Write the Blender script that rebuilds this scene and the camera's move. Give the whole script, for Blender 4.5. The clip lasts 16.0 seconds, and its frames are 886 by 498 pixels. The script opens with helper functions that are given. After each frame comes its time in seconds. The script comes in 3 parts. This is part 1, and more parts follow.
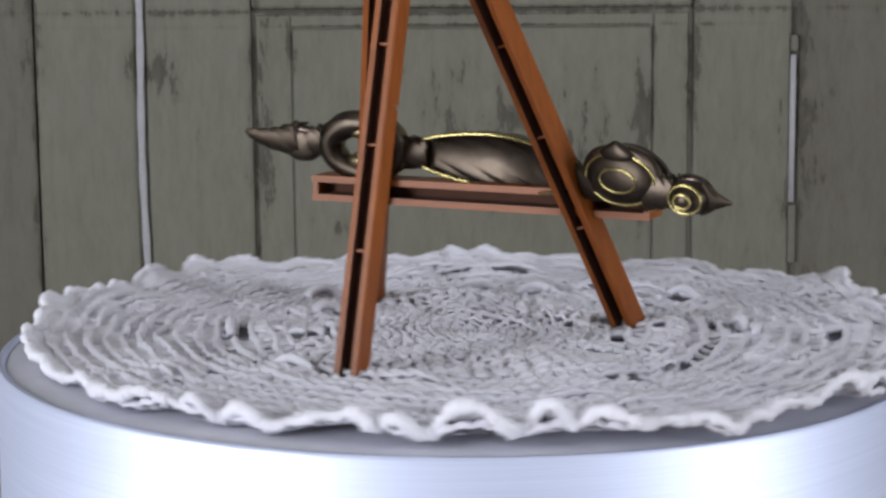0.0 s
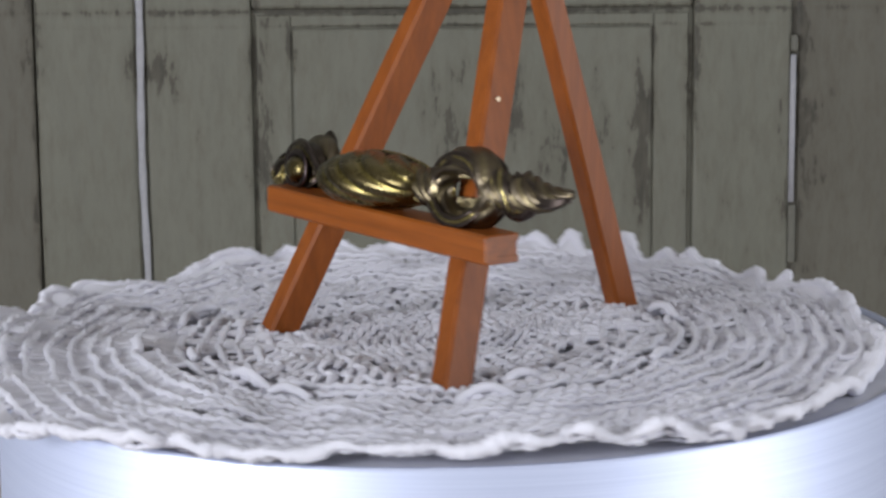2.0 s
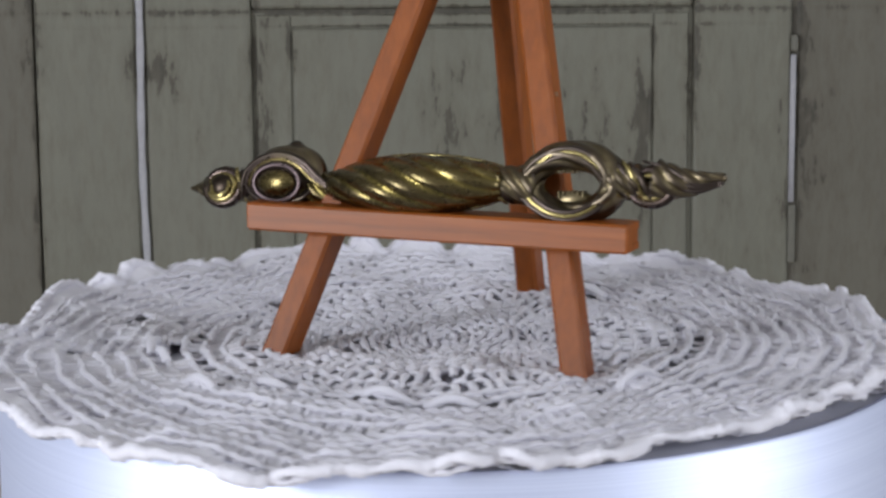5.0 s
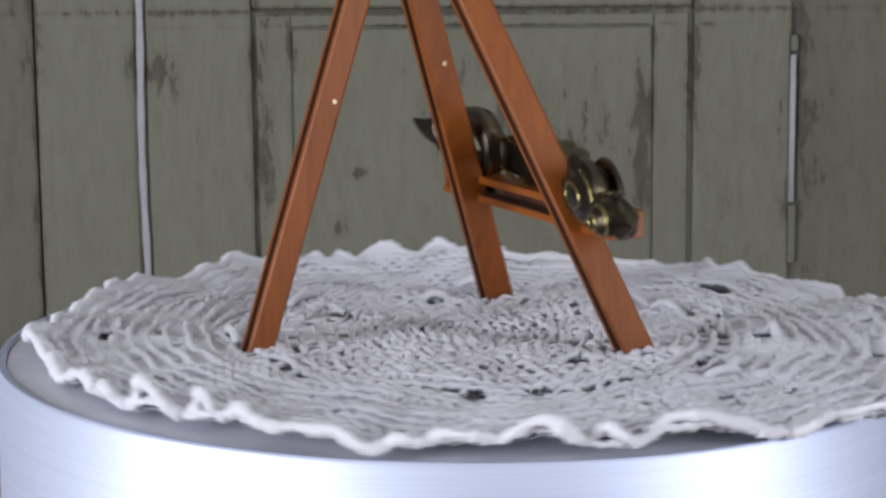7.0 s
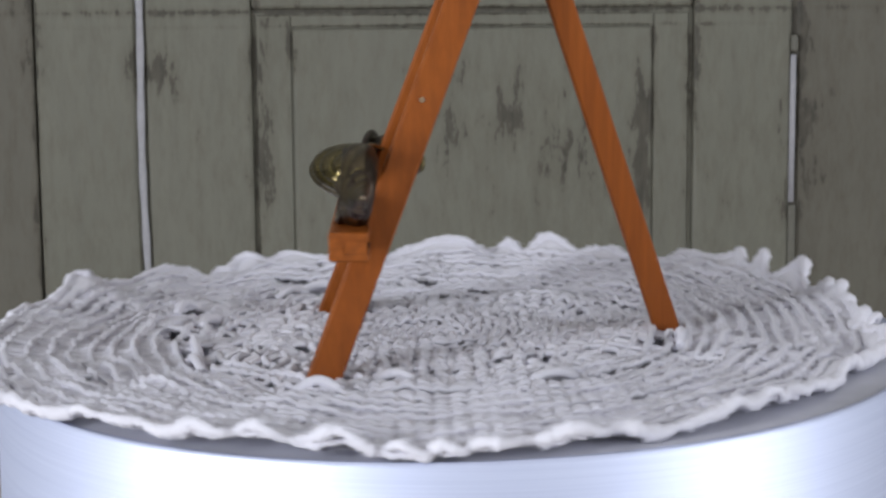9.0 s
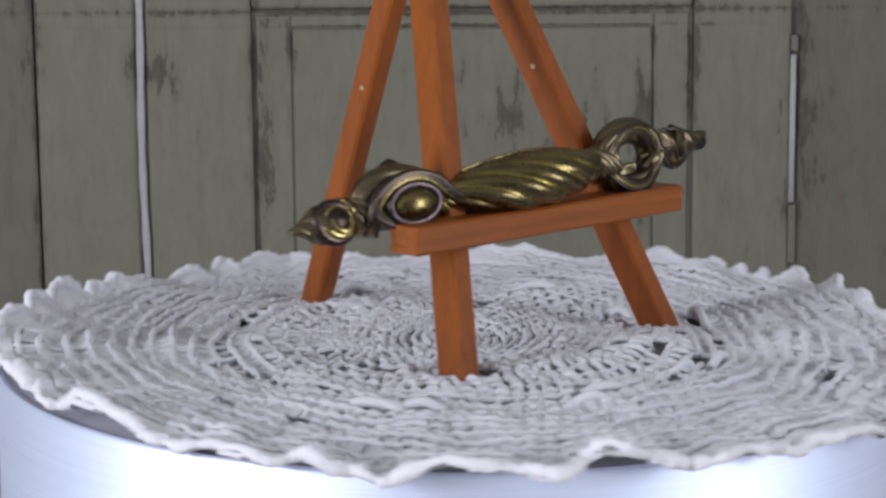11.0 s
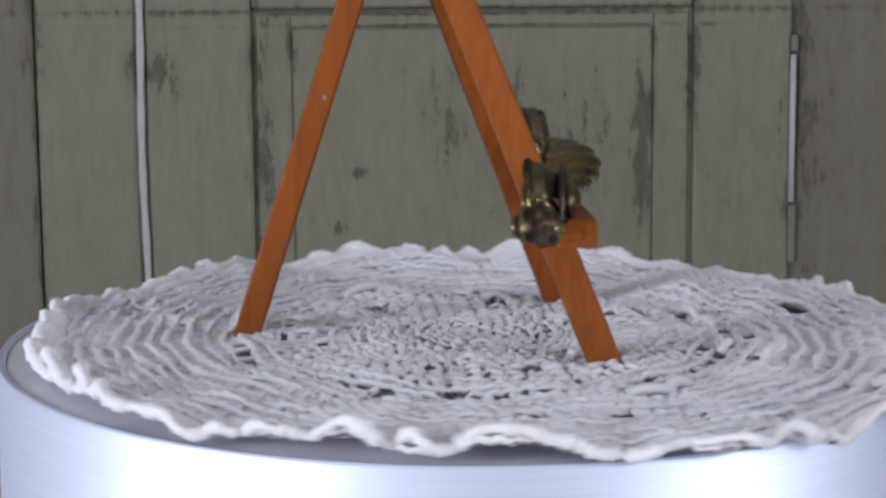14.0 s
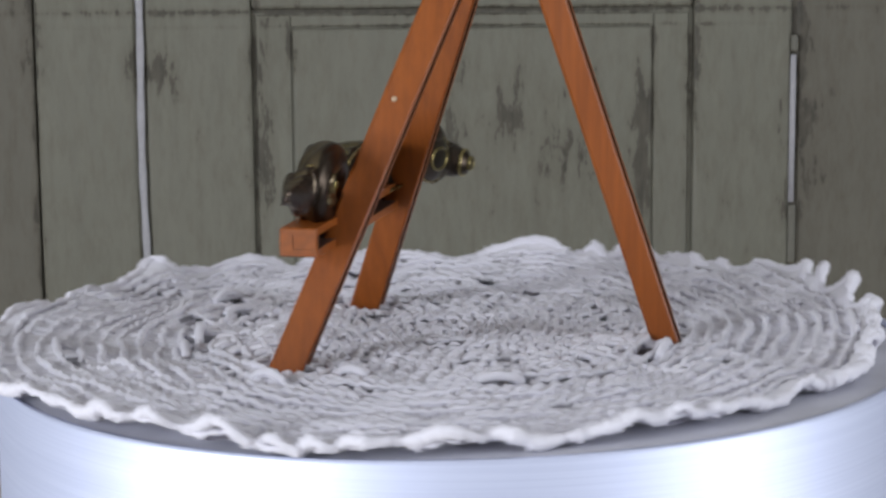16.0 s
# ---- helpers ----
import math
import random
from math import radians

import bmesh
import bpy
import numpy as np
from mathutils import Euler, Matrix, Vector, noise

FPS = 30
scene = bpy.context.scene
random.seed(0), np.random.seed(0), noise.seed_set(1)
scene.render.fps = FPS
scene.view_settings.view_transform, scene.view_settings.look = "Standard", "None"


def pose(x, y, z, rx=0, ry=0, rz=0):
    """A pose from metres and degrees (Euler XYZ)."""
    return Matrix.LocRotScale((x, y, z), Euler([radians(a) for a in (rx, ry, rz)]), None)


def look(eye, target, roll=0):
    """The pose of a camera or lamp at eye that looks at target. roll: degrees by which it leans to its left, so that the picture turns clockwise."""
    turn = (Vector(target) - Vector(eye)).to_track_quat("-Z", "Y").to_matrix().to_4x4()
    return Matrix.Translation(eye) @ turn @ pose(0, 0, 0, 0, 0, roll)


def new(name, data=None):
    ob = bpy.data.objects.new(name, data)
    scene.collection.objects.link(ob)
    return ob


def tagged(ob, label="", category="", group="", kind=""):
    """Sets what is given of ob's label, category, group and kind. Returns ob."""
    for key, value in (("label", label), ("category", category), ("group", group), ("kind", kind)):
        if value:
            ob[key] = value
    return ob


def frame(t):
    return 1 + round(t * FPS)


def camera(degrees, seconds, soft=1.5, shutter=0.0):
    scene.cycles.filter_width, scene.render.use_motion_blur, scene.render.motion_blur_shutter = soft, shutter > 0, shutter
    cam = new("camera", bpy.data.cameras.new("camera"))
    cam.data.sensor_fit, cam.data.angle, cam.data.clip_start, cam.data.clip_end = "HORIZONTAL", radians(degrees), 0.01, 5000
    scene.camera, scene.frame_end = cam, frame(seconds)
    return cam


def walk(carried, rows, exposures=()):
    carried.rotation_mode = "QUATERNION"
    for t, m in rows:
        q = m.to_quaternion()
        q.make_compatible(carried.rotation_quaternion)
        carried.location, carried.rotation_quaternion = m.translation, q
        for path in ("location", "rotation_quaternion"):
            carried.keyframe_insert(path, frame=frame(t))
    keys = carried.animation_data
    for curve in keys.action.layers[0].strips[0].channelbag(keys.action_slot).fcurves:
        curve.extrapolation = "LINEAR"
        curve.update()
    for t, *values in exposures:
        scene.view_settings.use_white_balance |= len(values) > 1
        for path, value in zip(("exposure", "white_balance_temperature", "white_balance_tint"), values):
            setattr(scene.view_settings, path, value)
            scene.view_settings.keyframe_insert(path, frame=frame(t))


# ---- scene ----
cam = camera(23.5, 16.0, soft=2.8, shutter=0.25)
EYE = pose(0.0, -0.6426, 0.1365, 90 - 9.689, 0.465, 0.369)
walk(cam, [(0.0, EYE), (16.0, EYE)])

# heading of the turning plate in degrees, by seconds
TURN = [(0.0, 153.1), (0.5, 95.7), (1.0, 39.9), (1.5, -7.1), (2.0, -55.3), (2.5, -109.3), (3.0, -166.0),
        (3.5, -224.9), (4.0, -283.8), (4.5, -335.4), (5.0, -382.1), (5.2, -401.0), (5.6, -442.1), (6.0, -487.2),
        (6.5, -546.0), (7.0, -605.8), (7.3, -640.5),
        (7.5, -663.8), (8.0, -711.8), (8.5, -759.2), (9.0, -809.2), (9.2, -830.2), (9.6, -875.8), (10.0, -922.1),
        (10.5, -980.2), (11.0, -1033.5), (11.3, -1062.0),
        (11.5, -1079.6), (12.0, -1125.9), (12.5, -1176.5), (13.0, -1231.0), (13.5, -1288.8), (14.0, -1345.5),
        (14.5, -1397.9), (15.0, -1444.1), (15.5, -1490.9), (16.0, -1542.5)]

# ---- world and light ----
world = bpy.data.worlds.new("daylight")
scene.world = world
world.use_nodes = True
wn = world.node_tree.nodes
sky = wn.new("ShaderNodeTexSky")
sky.sky_type, sky.sun_disc, sky.sun_elevation, sky.sun_rotation = "NISHITA", False, radians(35), radians(200)
world.node_tree.links.new(sky.outputs[0], wn["Background"].inputs[0])
wn["Background"].inputs[1].default_value = 0.1
scene.view_settings.exposure = 0.0


def window_light(name, eye, target, width, height, watts, colour):
    lamp = bpy.data.lights.new(name, "AREA")
    lamp.shape, lamp.size, lamp.size_y, lamp.energy, lamp.color = "RECTANGLE", width, height, watts, colour
    ob = new(name, lamp)
    ob.matrix_world = look(eye, target)
    return ob


DAY = (0.89, 0.935, 1.0)
window_light("window_light", (-1.88, -1.55, 0.24), (0, -1.55, 0.24), 0.8, 1.7, 80, DAY)
window_light("window_light", (1.88, -1.0, 0.24), (0, -1.0, 0.24), 0.6, 1.7, 34, DAY)


# ---- materials ----
class Mat:
    """A node material with a Principled shader and a few shortcuts."""

    def __init__(self, name, rough=0.5, metal=0.0, **more):
        self.m = bpy.data.materials.new(name)
        self.m.use_nodes = True
        self.n, self.l = self.m.node_tree.nodes, self.m.node_tree.links
        self.p = self.n["Principled BSDF"]
        self.p.inputs["Roughness"].default_value = rough
        self.p.inputs["Metallic"].default_value = metal
        for k, v in more.items():
            self.p.inputs[k].default_value = v
        self.coord = self.n.new("ShaderNodeTexCoord").outputs["Object"]

    def link(self, a, b):
        self.l.new(a, b)

    def mapped(self, scale):
        q = self.n.new("ShaderNodeMapping")
        q.inputs["Scale"].default_value = scale
        self.link(self.coord, q.inputs[0])
        return q.outputs[0]

    def noise(self, scale, detail=4, stretch=(1, 1, 1), rough=0.6):
        q = self.n.new("ShaderNodeTexNoise")
        q.inputs["Scale"].default_value, q.inputs["Detail"].default_value = scale, detail
        q.inputs["Roughness"].default_value = rough
        self.link(self.mapped(stretch), q.inputs["Vector"])
        return q.outputs["Fac"]

    def ramp(self, fac, *stops):
        q = self.n.new("ShaderNodeValToRGB")
        e = q.color_ramp.elements
        while len(e) < len(stops):
            e.new(0.5)
        for el, (at, c) in zip(e, stops):
            el.position = at
            el.color = (*c, 1) if isinstance(c, tuple) else (c, c, c, 1)
        self.link(fac, q.inputs[0])
        return q.outputs[0]

    def math(self, op, a, b=0.0, c=None):
        q = self.n.new("ShaderNodeMath")
        q.operation = op
        for i, v in enumerate((a, b, c)):
            if v is None:
                continue
            if isinstance(v, (int, float)):
                q.inputs[i].default_value = v
            else:
                self.link(v, q.inputs[i])
        return q.outputs[0]

    def mix(self, fac, a, b, blend="MIX"):
        q = self.n.new("ShaderNodeMix")
        q.data_type, q.blend_type = "RGBA", blend
        for v, s in ((fac, q.inputs[0]), (a, q.inputs[6]), (b, q.inputs[7])):
            if isinstance(v, tuple):
                s.default_value = (*v, 1)
            elif isinstance(v, (int, float)):
                s.default_value = v
            else:
                self.link(v, s)
        return q.outputs[2]

    def colour(self, c):
        if isinstance(c, tuple):
            self.p.inputs["Base Color"].default_value = (*c, 1)
        else:
            self.link(c, self.p.inputs["Base Color"])
        return self

    def bump(self, fac, strength=0.3, distance=0.001):
        q = self.n.new("ShaderNodeBump")
        q.inputs["Strength"].default_value, q.inputs["Distance"].default_value = strength, distance
        self.link(fac, q.inputs["Height"])
        self.link(q.outputs[0], self.p.inputs["Normal"])
        return self


def wood_material():
    m = Mat("orange_stained_wood", 0.42)
    grain = m.noise(340, 6, (1, 1, 0.05), 0.68)
    broad = m.noise(45, 3, (1, 1, 0.3))
    c = m.ramp(grain, (0.28, (0.165, 0.042, 0.006)), (0.55, (0.245, 0.065, 0.008)), (0.80, (0.30, 0.088, 0.015)))
    c = m.mix(m.math("MULTIPLY", broad, 0.35), c, (0.20, 0.045, 0.008))
    m.colour(c).bump(grain, 0.25, 0.0004)
    m.p.inputs["Specular IOR Level"].default_value = 0.35
    return m.m


def ledge_material():
    m = Mat("orange_stained_ledge_wood", 0.42)
    grain = m.noise(380, 6, (0.05, 1, 1), 0.7)
    c = m.ramp(grain, (0.28, (0.16, 0.041, 0.006)), (0.55, (0.24, 0.063, 0.008)), (0.80, (0.31, 0.093, 0.018)))
    m.colour(c).bump(grain, 0.25, 0.0004)
    m.p.inputs["Specular IOR Level"].default_value = 0.35
    return m.m


def brass_material(name, low, high, rough, worn=0.0):
    """Patinated brass; with worn, the raised ridges are rubbed to the high colour."""
    m = Mat(name, rough, 1.0)
    n1, n2 = m.noise(55, 4), m.noise(420, 4)
    k = n1
    if worn:
        ridge = m.ramp(m.n.new("ShaderNodeNewGeometry").outputs["Pointiness"], (0.43, 0.0), (0.535, 1.0))
        k = m.math("ADD", m.math("MULTIPLY", n1, 1 - worn), m.math("MULTIPLY", ridge, worn))
    m.colour(m.ramp(k, (0.25, low), (0.75, high)))
    m.link(m.ramp(n2, (0.3, rough - 0.04), (0.7, rough + 0.07)), m.p.inputs["Roughness"])
    return m.bump(n2, 0.04, 0.0002).m


def cotton_material():
    m = Mat("white_cotton_yarn", 0.95)
    fibre = m.math("ADD", m.noise(1500, 3), m.math("MULTIPLY", m.noise(330, 3), 1.6))
    stain = m.noise(30, 3)
    isle = m.n.new("ShaderNodeNewGeometry").outputs["Random Per Island"]
    c = m.ramp(isle, (0.0, (0.64, 0.625, 0.70)), (1.0, (0.83, 0.815, 0.89)))
    c = m.mix(m.math("MULTIPLY", stain, 0.3), c, (0.58, 0.565, 0.645))
    m.colour(c).bump(fibre, 0.6, 0.0006)
    m.p.inputs["Sheen Weight"].default_value = 0.2
    return m.m


def drum_material():
    m = Mat("brushed_aluminium", 0.38, 0.52)
    brush = m.noise(60, 3, (0.2, 0.2, 30))
    m.colour(m.ramp(brush, (0.3, (0.52, 0.56, 0.73)), (0.7, (0.59, 0.63, 0.80))))
    m.p.inputs["Anisotropic"].default_value = 0.75
    tan = m.n.new("ShaderNodeTangent")
    tan.direction_type, tan.axis = "RADIAL", "Z"
    m.link(tan.outputs[0], m.p.inputs["Tangent"])
    return m.bump(brush, 0.05, 0.0002).m


def paint_material(name, tint, seams, chips=0.5):
    """Old grey-green paint, with chips, stains and painted shadow lines round the given places (x, half width, amount,
    z, half height).
    """
    m = Mat(name, 0.62)
    sep = m.n.new("ShaderNodeSeparateXYZ")
    m.link(m.coord, sep.inputs[0])
    streak = m.noise(80, 8, (1, 1, 0.16), 0.74)
    blot = m.noise(14, 4, (1, 1, 0.45))
    fine = m.noise(230, 4, (1, 1, 0.2))
    base = m.ramp(streak, (0.25, tuple(v * 0.86 for v in tint)), (0.75, tuple(v * 1.1 for v in tint)))
    base = m.mix(m.math("MULTIPLY", blot, 0.25), base, tuple(v * f for v, f in zip(tint, (0.85, 0.9, 0.8))))
    near = 0.0

    def band(axis, mid, half):
        d = m.math("ABSOLUTE", m.math("SUBTRACT", sep.outputs[axis], mid))
        return m.math("SUBTRACT", 1.0, m.math("MINIMUM", m.math("DIVIDE", d, half), 1.0))

    for x, half, amount, z, tall in seams:
        near = m.math("MAXIMUM", near, m.math("MULTIPLY", m.math("MULTIPLY", band(0, x, half), band(2, z, tall)), amount))
    chip = m.noise(140, 6, (1, 1, 0.28), 0.72)
    wear_shade = m.math("ADD", m.math("ADD", chip, m.math("MULTIPLY", near, 0.3)), m.math("MULTIPLY", m.math("SUBTRACT", blot, 0.5), 0.22))
    mask = m.ramp(wear_shade, (0.665, 0.0), (0.72, 1.0))
    bare_shade = m.ramp(fine, (0.3, (0.024, 0.021, 0.015)), (0.7, (0.075, 0.066, 0.05)))
    stain = m.ramp(wear_shade, (0.46, 0.0), (0.75, 0.6))
    base = m.mix(stain, base, tuple(v * f for v, f in zip(tint, (0.66, 0.60, 0.52))))
    m.colour(m.mix(m.math("MULTIPLY", mask, 0.8), base, bare_shade))
    rise = m.math("SUBTRACT", m.math("MULTIPLY", streak, 0.4), mask)
    return m.bump(rise, 0.4, 0.0012).m


def plain_material(name, colour, rough=0.8, scale=30, metal=0.0):
    m = Mat(name, rough, metal)
    n = m.noise(scale, 4)
    m.colour(m.ramp(n, (0.3, tuple(v * 0.9 for v in colour)), (0.7, tuple(min(1, v * 1.06) for v in colour))))
    return m.bump(n, 0.1, 0.001).m


WOOD, LEDGE_WOOD = wood_material(), ledge_material()
# wood darkened in colour for the shade inside the grooves
GROOVE = plain_material("shaded_groove_wood", (0.068, 0.022, 0.010), 0.85, 300)
NAIL = plain_material("pale_nail_metal", (0.62, 0.48, 0.34), 0.4, 500, 1.0)
BRASS = brass_material("antique_brass", (0.070, 0.052, 0.046), (0.255, 0.205, 0.068), 0.27, 0.6)
BRONZE = brass_material("brown_bronze", (0.078, 0.061, 0.054), (0.215, 0.174, 0.10), 0.33, 0.55)
BRIGHT = brass_material("rubbed_brass", (0.24, 0.195, 0.08), (0.42, 0.345, 0.15), 0.24)
PATINA = brass_material("olive_patina", (0.12, 0.092, 0.042), (0.20, 0.158, 0.066), 0.26)
DARK = brass_material("dark_patina_brass", (0.028, 0.021, 0.016), (0.085, 0.066, 0.052), 0.36)
PURPLE = brass_material("purple_brown_patina", (0.050, 0.036, 0.038), (0.105, 0.079, 0.080), 0.3)
COTTON, DRUM = cotton_material(), drum_material()
GROOVE_DARK = plain_material("dark_gap", (0.03, 0.026, 0.02), 0.9, 60)
TINT = (0.147, 0.143, 0.116)
DISC = plain_material('satin_grey_disc', (0.50, 0.50, 0.57), 0.45, 60)


# ---- mesh helpers ----
def mesh_of(name, verts, faces, mat, smooth=False):
    me = bpy.data.meshes.new(name)
    me.from_pydata([tuple(v) for v in verts], [], faces)
    me.materials.append(mat)
    if smooth:
        me.polygons.foreach_set("use_smooth", [True] * len(me.polygons))
    me.update()
    return me


def part(name, verts, faces, mat, parent=None, label="", smooth=False):
    ob = new(name, mesh_of(name, verts, faces, mat, smooth))
    if parent is not None:
        ob.parent = parent
    if label:
        ob["label"] = label
    return ob


def box(x0, x1, y0, y1, z0, z1, bevel=0.0):
    """Vertices and faces of a box, with its edges cut by bevel."""
    bm = bmesh.new()
    bmesh.ops.create_cube(bm, size=1)
    for v in bm.verts:
        v.co = Vector(((x0 + x1) / 2 + v.co.x * (x1 - x0), (y0 + y1) / 2 + v.co.y * (y1 - y0), (z0 + z1) / 2 + v.co.z * (z1 - z0)))
    if bevel:
        bmesh.ops.bevel(bm, geom=bm.edges[:], offset=bevel, segments=2, affect="EDGES", profile=0.5)
    bm.verts.index_update()
    out = [v.co.copy() for v in bm.verts], [[v.index for v in f.verts] for f in bm.faces]
    bm.free()
    return out


def join(*pieces):
    verts, faces = [], []
    for v, f in pieces:
        k = len(verts)
        verts += list(v)
        faces += [[i + k for i in q] for q in f]
    return verts, faces


def tube(path, section, closed=False, up=(0, 0, 1), caps=True):
    """Sweeps a section along a path. section(i, n) gives the (side, up) points at step i."""
    path = [Vector(p) for p in path]
    n, up = len(path), Vector(up)
    verts, faces, m = [], [], 0
    for i, p in enumerate(path):
        a = path[(i - 1) % n] if closed or i else path[0]
        b = path[(i + 1) % n] if closed or i < n - 1 else path[-1]
        d = (b - a).normalized()
        side = d.cross(up).normalized()
        lift = side.cross(d)
        pts = section(i, n)
        m = len(pts)
        verts += [p + side * u + lift * v for u, v in pts]
    rings = n if closed else n - 1
    for i in range(rings):
        for j in range(m):
            k, q = (i + 1) % n, (j + 1) % m
            faces.append((i * m + j, i * m + q, k * m + q, k * m + j))
    if not closed and caps:
        faces.append(tuple(range(m))[::-1])
        faces.append(tuple((n - 1) * m + j for j in range(m)))
    return verts, faces


def circle(r, sides, flat=1.0):
    return [(r * math.cos(2 * math.pi * j / sides), r * flat * math.sin(2 * math.pi * j / sides)) for j in range(sides)]


def ellipsoid(c, rx, ry, rz, rings=12, segs=24):
    verts = [(c[0] - rx, c[1], c[2])]
    for i in range(1, rings):
        a = math.pi * i / rings
        for j in range(segs):
            b = 2 * math.pi * j / segs
            verts.append((c[0] - rx * math.cos(a), c[1] + ry * math.sin(a) * math.cos(b), c[2] + rz * math.sin(a) * math.sin(b)))
    verts.append((c[0] + rx, c[1], c[2]))
    faces = [(0, 1 + (j + 1) % segs, 1 + j) for j in range(segs)]
    for i in range(rings - 2):
        for j in range(segs):
            a, b = 1 + i * segs + j, 1 + i * segs + (j + 1) % segs
            faces.append((a, b, b + segs, a + segs))
    last, k = len(verts) - 1, 1 + (rings - 2) * segs
    faces += [(last, k + j, k + (j + 1) % segs) for j in range(segs)]
    return verts, faces


def empty(name, label, category):
    return tagged(new(name), label, category)


# ---- the room ----
FLOOR, CEIL, WALL_Y = -0.95, 1.6, 0.85


def room():
    plaster = plain_material("pale_plaster", (0.50, 0.49, 0.47), 0.9, 8)
    shade = plain_material("reflection_dimming_wall", (0.22, 0.21, 0.20), 0.9, 8)
    v, f = box(-2.0, 2.0, -2.7, 1.1, FLOOR - 0.1, FLOOR)
    tagged(part("floor", v, f, plain_material("worn_floor", (0.30, 0.25, 0.20), 0.6, 12)), "worn pale wooden floor of the room", "floor", kind="structure")
    v, f = box(-2.0, 2.0, -2.7, 1.1, CEIL, CEIL + 0.1)
    tagged(part("ceiling", v, f, plaster), "plain white plaster ceiling", "ceiling", kind="structure")

    def pierced(name, axis, at, thick, lo, hi, a0, a1, z0, z1):
        pieces = []
        for p0, p1, q0, q1 in ((lo, a0, FLOOR, CEIL), (a1, hi, FLOOR, CEIL), (a0, a1, FLOOR, z0), (a0, a1, z1, CEIL)):
            if axis == "x":
                pieces.append(box(at, at + thick, p0, p1, q0, q1))
            else:
                pieces.append(box(p0, p1, at, at + thick, q0, q1))
        v, f = join(*pieces)
        tagged(part(name, v, f, plaster), "plain pale plaster wall with a window opening", "wall", kind="structure")

    pierced("wall_west", "x", -2.0, 0.1, -2.6, 1.1, -2.0, -1.1, -0.66, 1.14)
    pierced("wall_east", "x", 1.9, 0.1, -2.6, 1.1, -1.35, -0.65, -0.66, 1.14)
    # unseen wall, added dark so the metal mirrors less light
    v, f = box(-2.0, 2.0, -2.7, -2.6, FLOOR, CEIL)
    tagged(part("wall_south", v, f, shade), "unseen plain wall, coloured dark to dim reflections", "wall", kind="structure")
    v, f = box(-2.0, 2.0, 1.0, 1.1, FLOOR, CEIL)
    tagged(part("wall_north", v, f, plaster), "plain wall behind the old panelling", "wall", kind="structure")


room()


def panelling():
    """Old painted cupboard front behind the plate: boards, a panelled door and its trim."""
    top, low = 0.75, FLOOR
    y = WALL_Y
    k = 0.000397
    X = lambda px: (px - 784) * k - 0.0121
    Z = lambda py: 0.056 - 0.0004 * py
    # the wide lines at Z(14) and Z(40) paint the moulding's shadow into the colour
    seams = [(X(65), 0.006, 0.8, 0, 2), (X(62), 0.016, 0.6, Z(60), 0.06), (X(250), 0.014, 1.3, Z(110), 0.03), (X(285), 0.012, 1.35, Z(118), 0.022), (X(315), 0.010, 1.1, Z(130), 0.02),
             (X(455), 0.009, 0.85, Z(100), 0.3), (X(520), 0.012, 0.7, Z(70), 0.05), (X(1142), 0.014, 1.45, Z(205), 0.045), (X(1040), 0.02, 0.7, Z(200), 0.05),
             (X(1228), 0.008, 0.9, Z(100), 0.12), (X(1160), 0.005, 0.8, Z(60), 0.03), (X(1420), 0.012, 1.9, Z(70), 0.05), (X(1420), 0.020, 1.1, Z(110), 0.06), (X(1425), 0.03, 0.75, Z(200), 0.2),
             (X(880), 0.05, 0.4, Z(220), 0.06), (X(826), 0.5, 1.35, Z(14), 0.0050), (X(826), 0.35, 0.9, Z(40), 0.0026), (X(600), 0.012, 0.9, Z(394), 0.016),
             (X(631), 0.012, 1.1, Z(300), 0.006), (X(794), 0.022, 0.75, Z(220), 0.07), (X(900), 0.03, 0.7, Z(200), 0.06), (X(1000), 0.06, 0.5, Z(280), 0.08),
             (X(1138), 0.012, 1.3, Z(290), 0.07), (X(466), 0.014, 0.65, 0, 0.3)]
    paint = paint_material("chipped_grey_green_paint", TINT, seams)
    dull = paint_material("dull_brown_grey_paint", (0.112, 0.103, 0.083), seams)
    cup = empty("cupboard_front", "old grey-green painted wooden cupboard front with chipped paint", "cupboard")

    def board(name, a, b, dy, mat=paint, z0=low, z1=top, bev=0.0025, label=""):
        v, f = box(X(a), X(b), y + dy, y + dy + 0.02, z0, z1, bev)
        return part(name, v, f, mat, cup, label)

    v, f = box(-1.6, 1.6, y + 0.03, y + 0.05, low, top)
    part("backing", v, f, GROOVE_DARK, cup, "dark gap behind the boards")
    for a, b, dy in ((-2200, -1000, 0), (-997, -400, 0.002), (-396, -140, 0), (-136, 65, 0.001), (67, 248, 0), (1411, 1640, 0.003), (1644, 1900, 0), (1904, 2500, 0.002), (2504, 3400, 0)):
        board("board", a, b, dy, dull if a == 1411 or b == 65 else paint)
    # door: stiles, rails and panel
    door = empty("door_1", "grey-green panelled cupboard door with worn chipped paint", "door")
    door["kind"] = "structure"

    def leaf(name, a, b, z0, z1, dy, bev=0.003, mat=paint):
        v, f = box(X(a), X(b), y + dy, y + dy + 0.02, z0, z1, bev)
        return part(name, v, f, mat, door)

    leaf("stile", 260, 450, low + 0.05, top - 0.05, -0.001)
    leaf("stile", 1229, 1402, low + 0.05, top - 0.05, -0.001)
    pz = 0.0520
    leaf("rail", 451, 1228, pz, top - 0.05, -0.001)
    leaf("rail", 451, 1228, low + 0.05, -0.62, -0.001)
    leaf("panel", 451, 1228, -0.62, pz, 0.0045, 0.0)
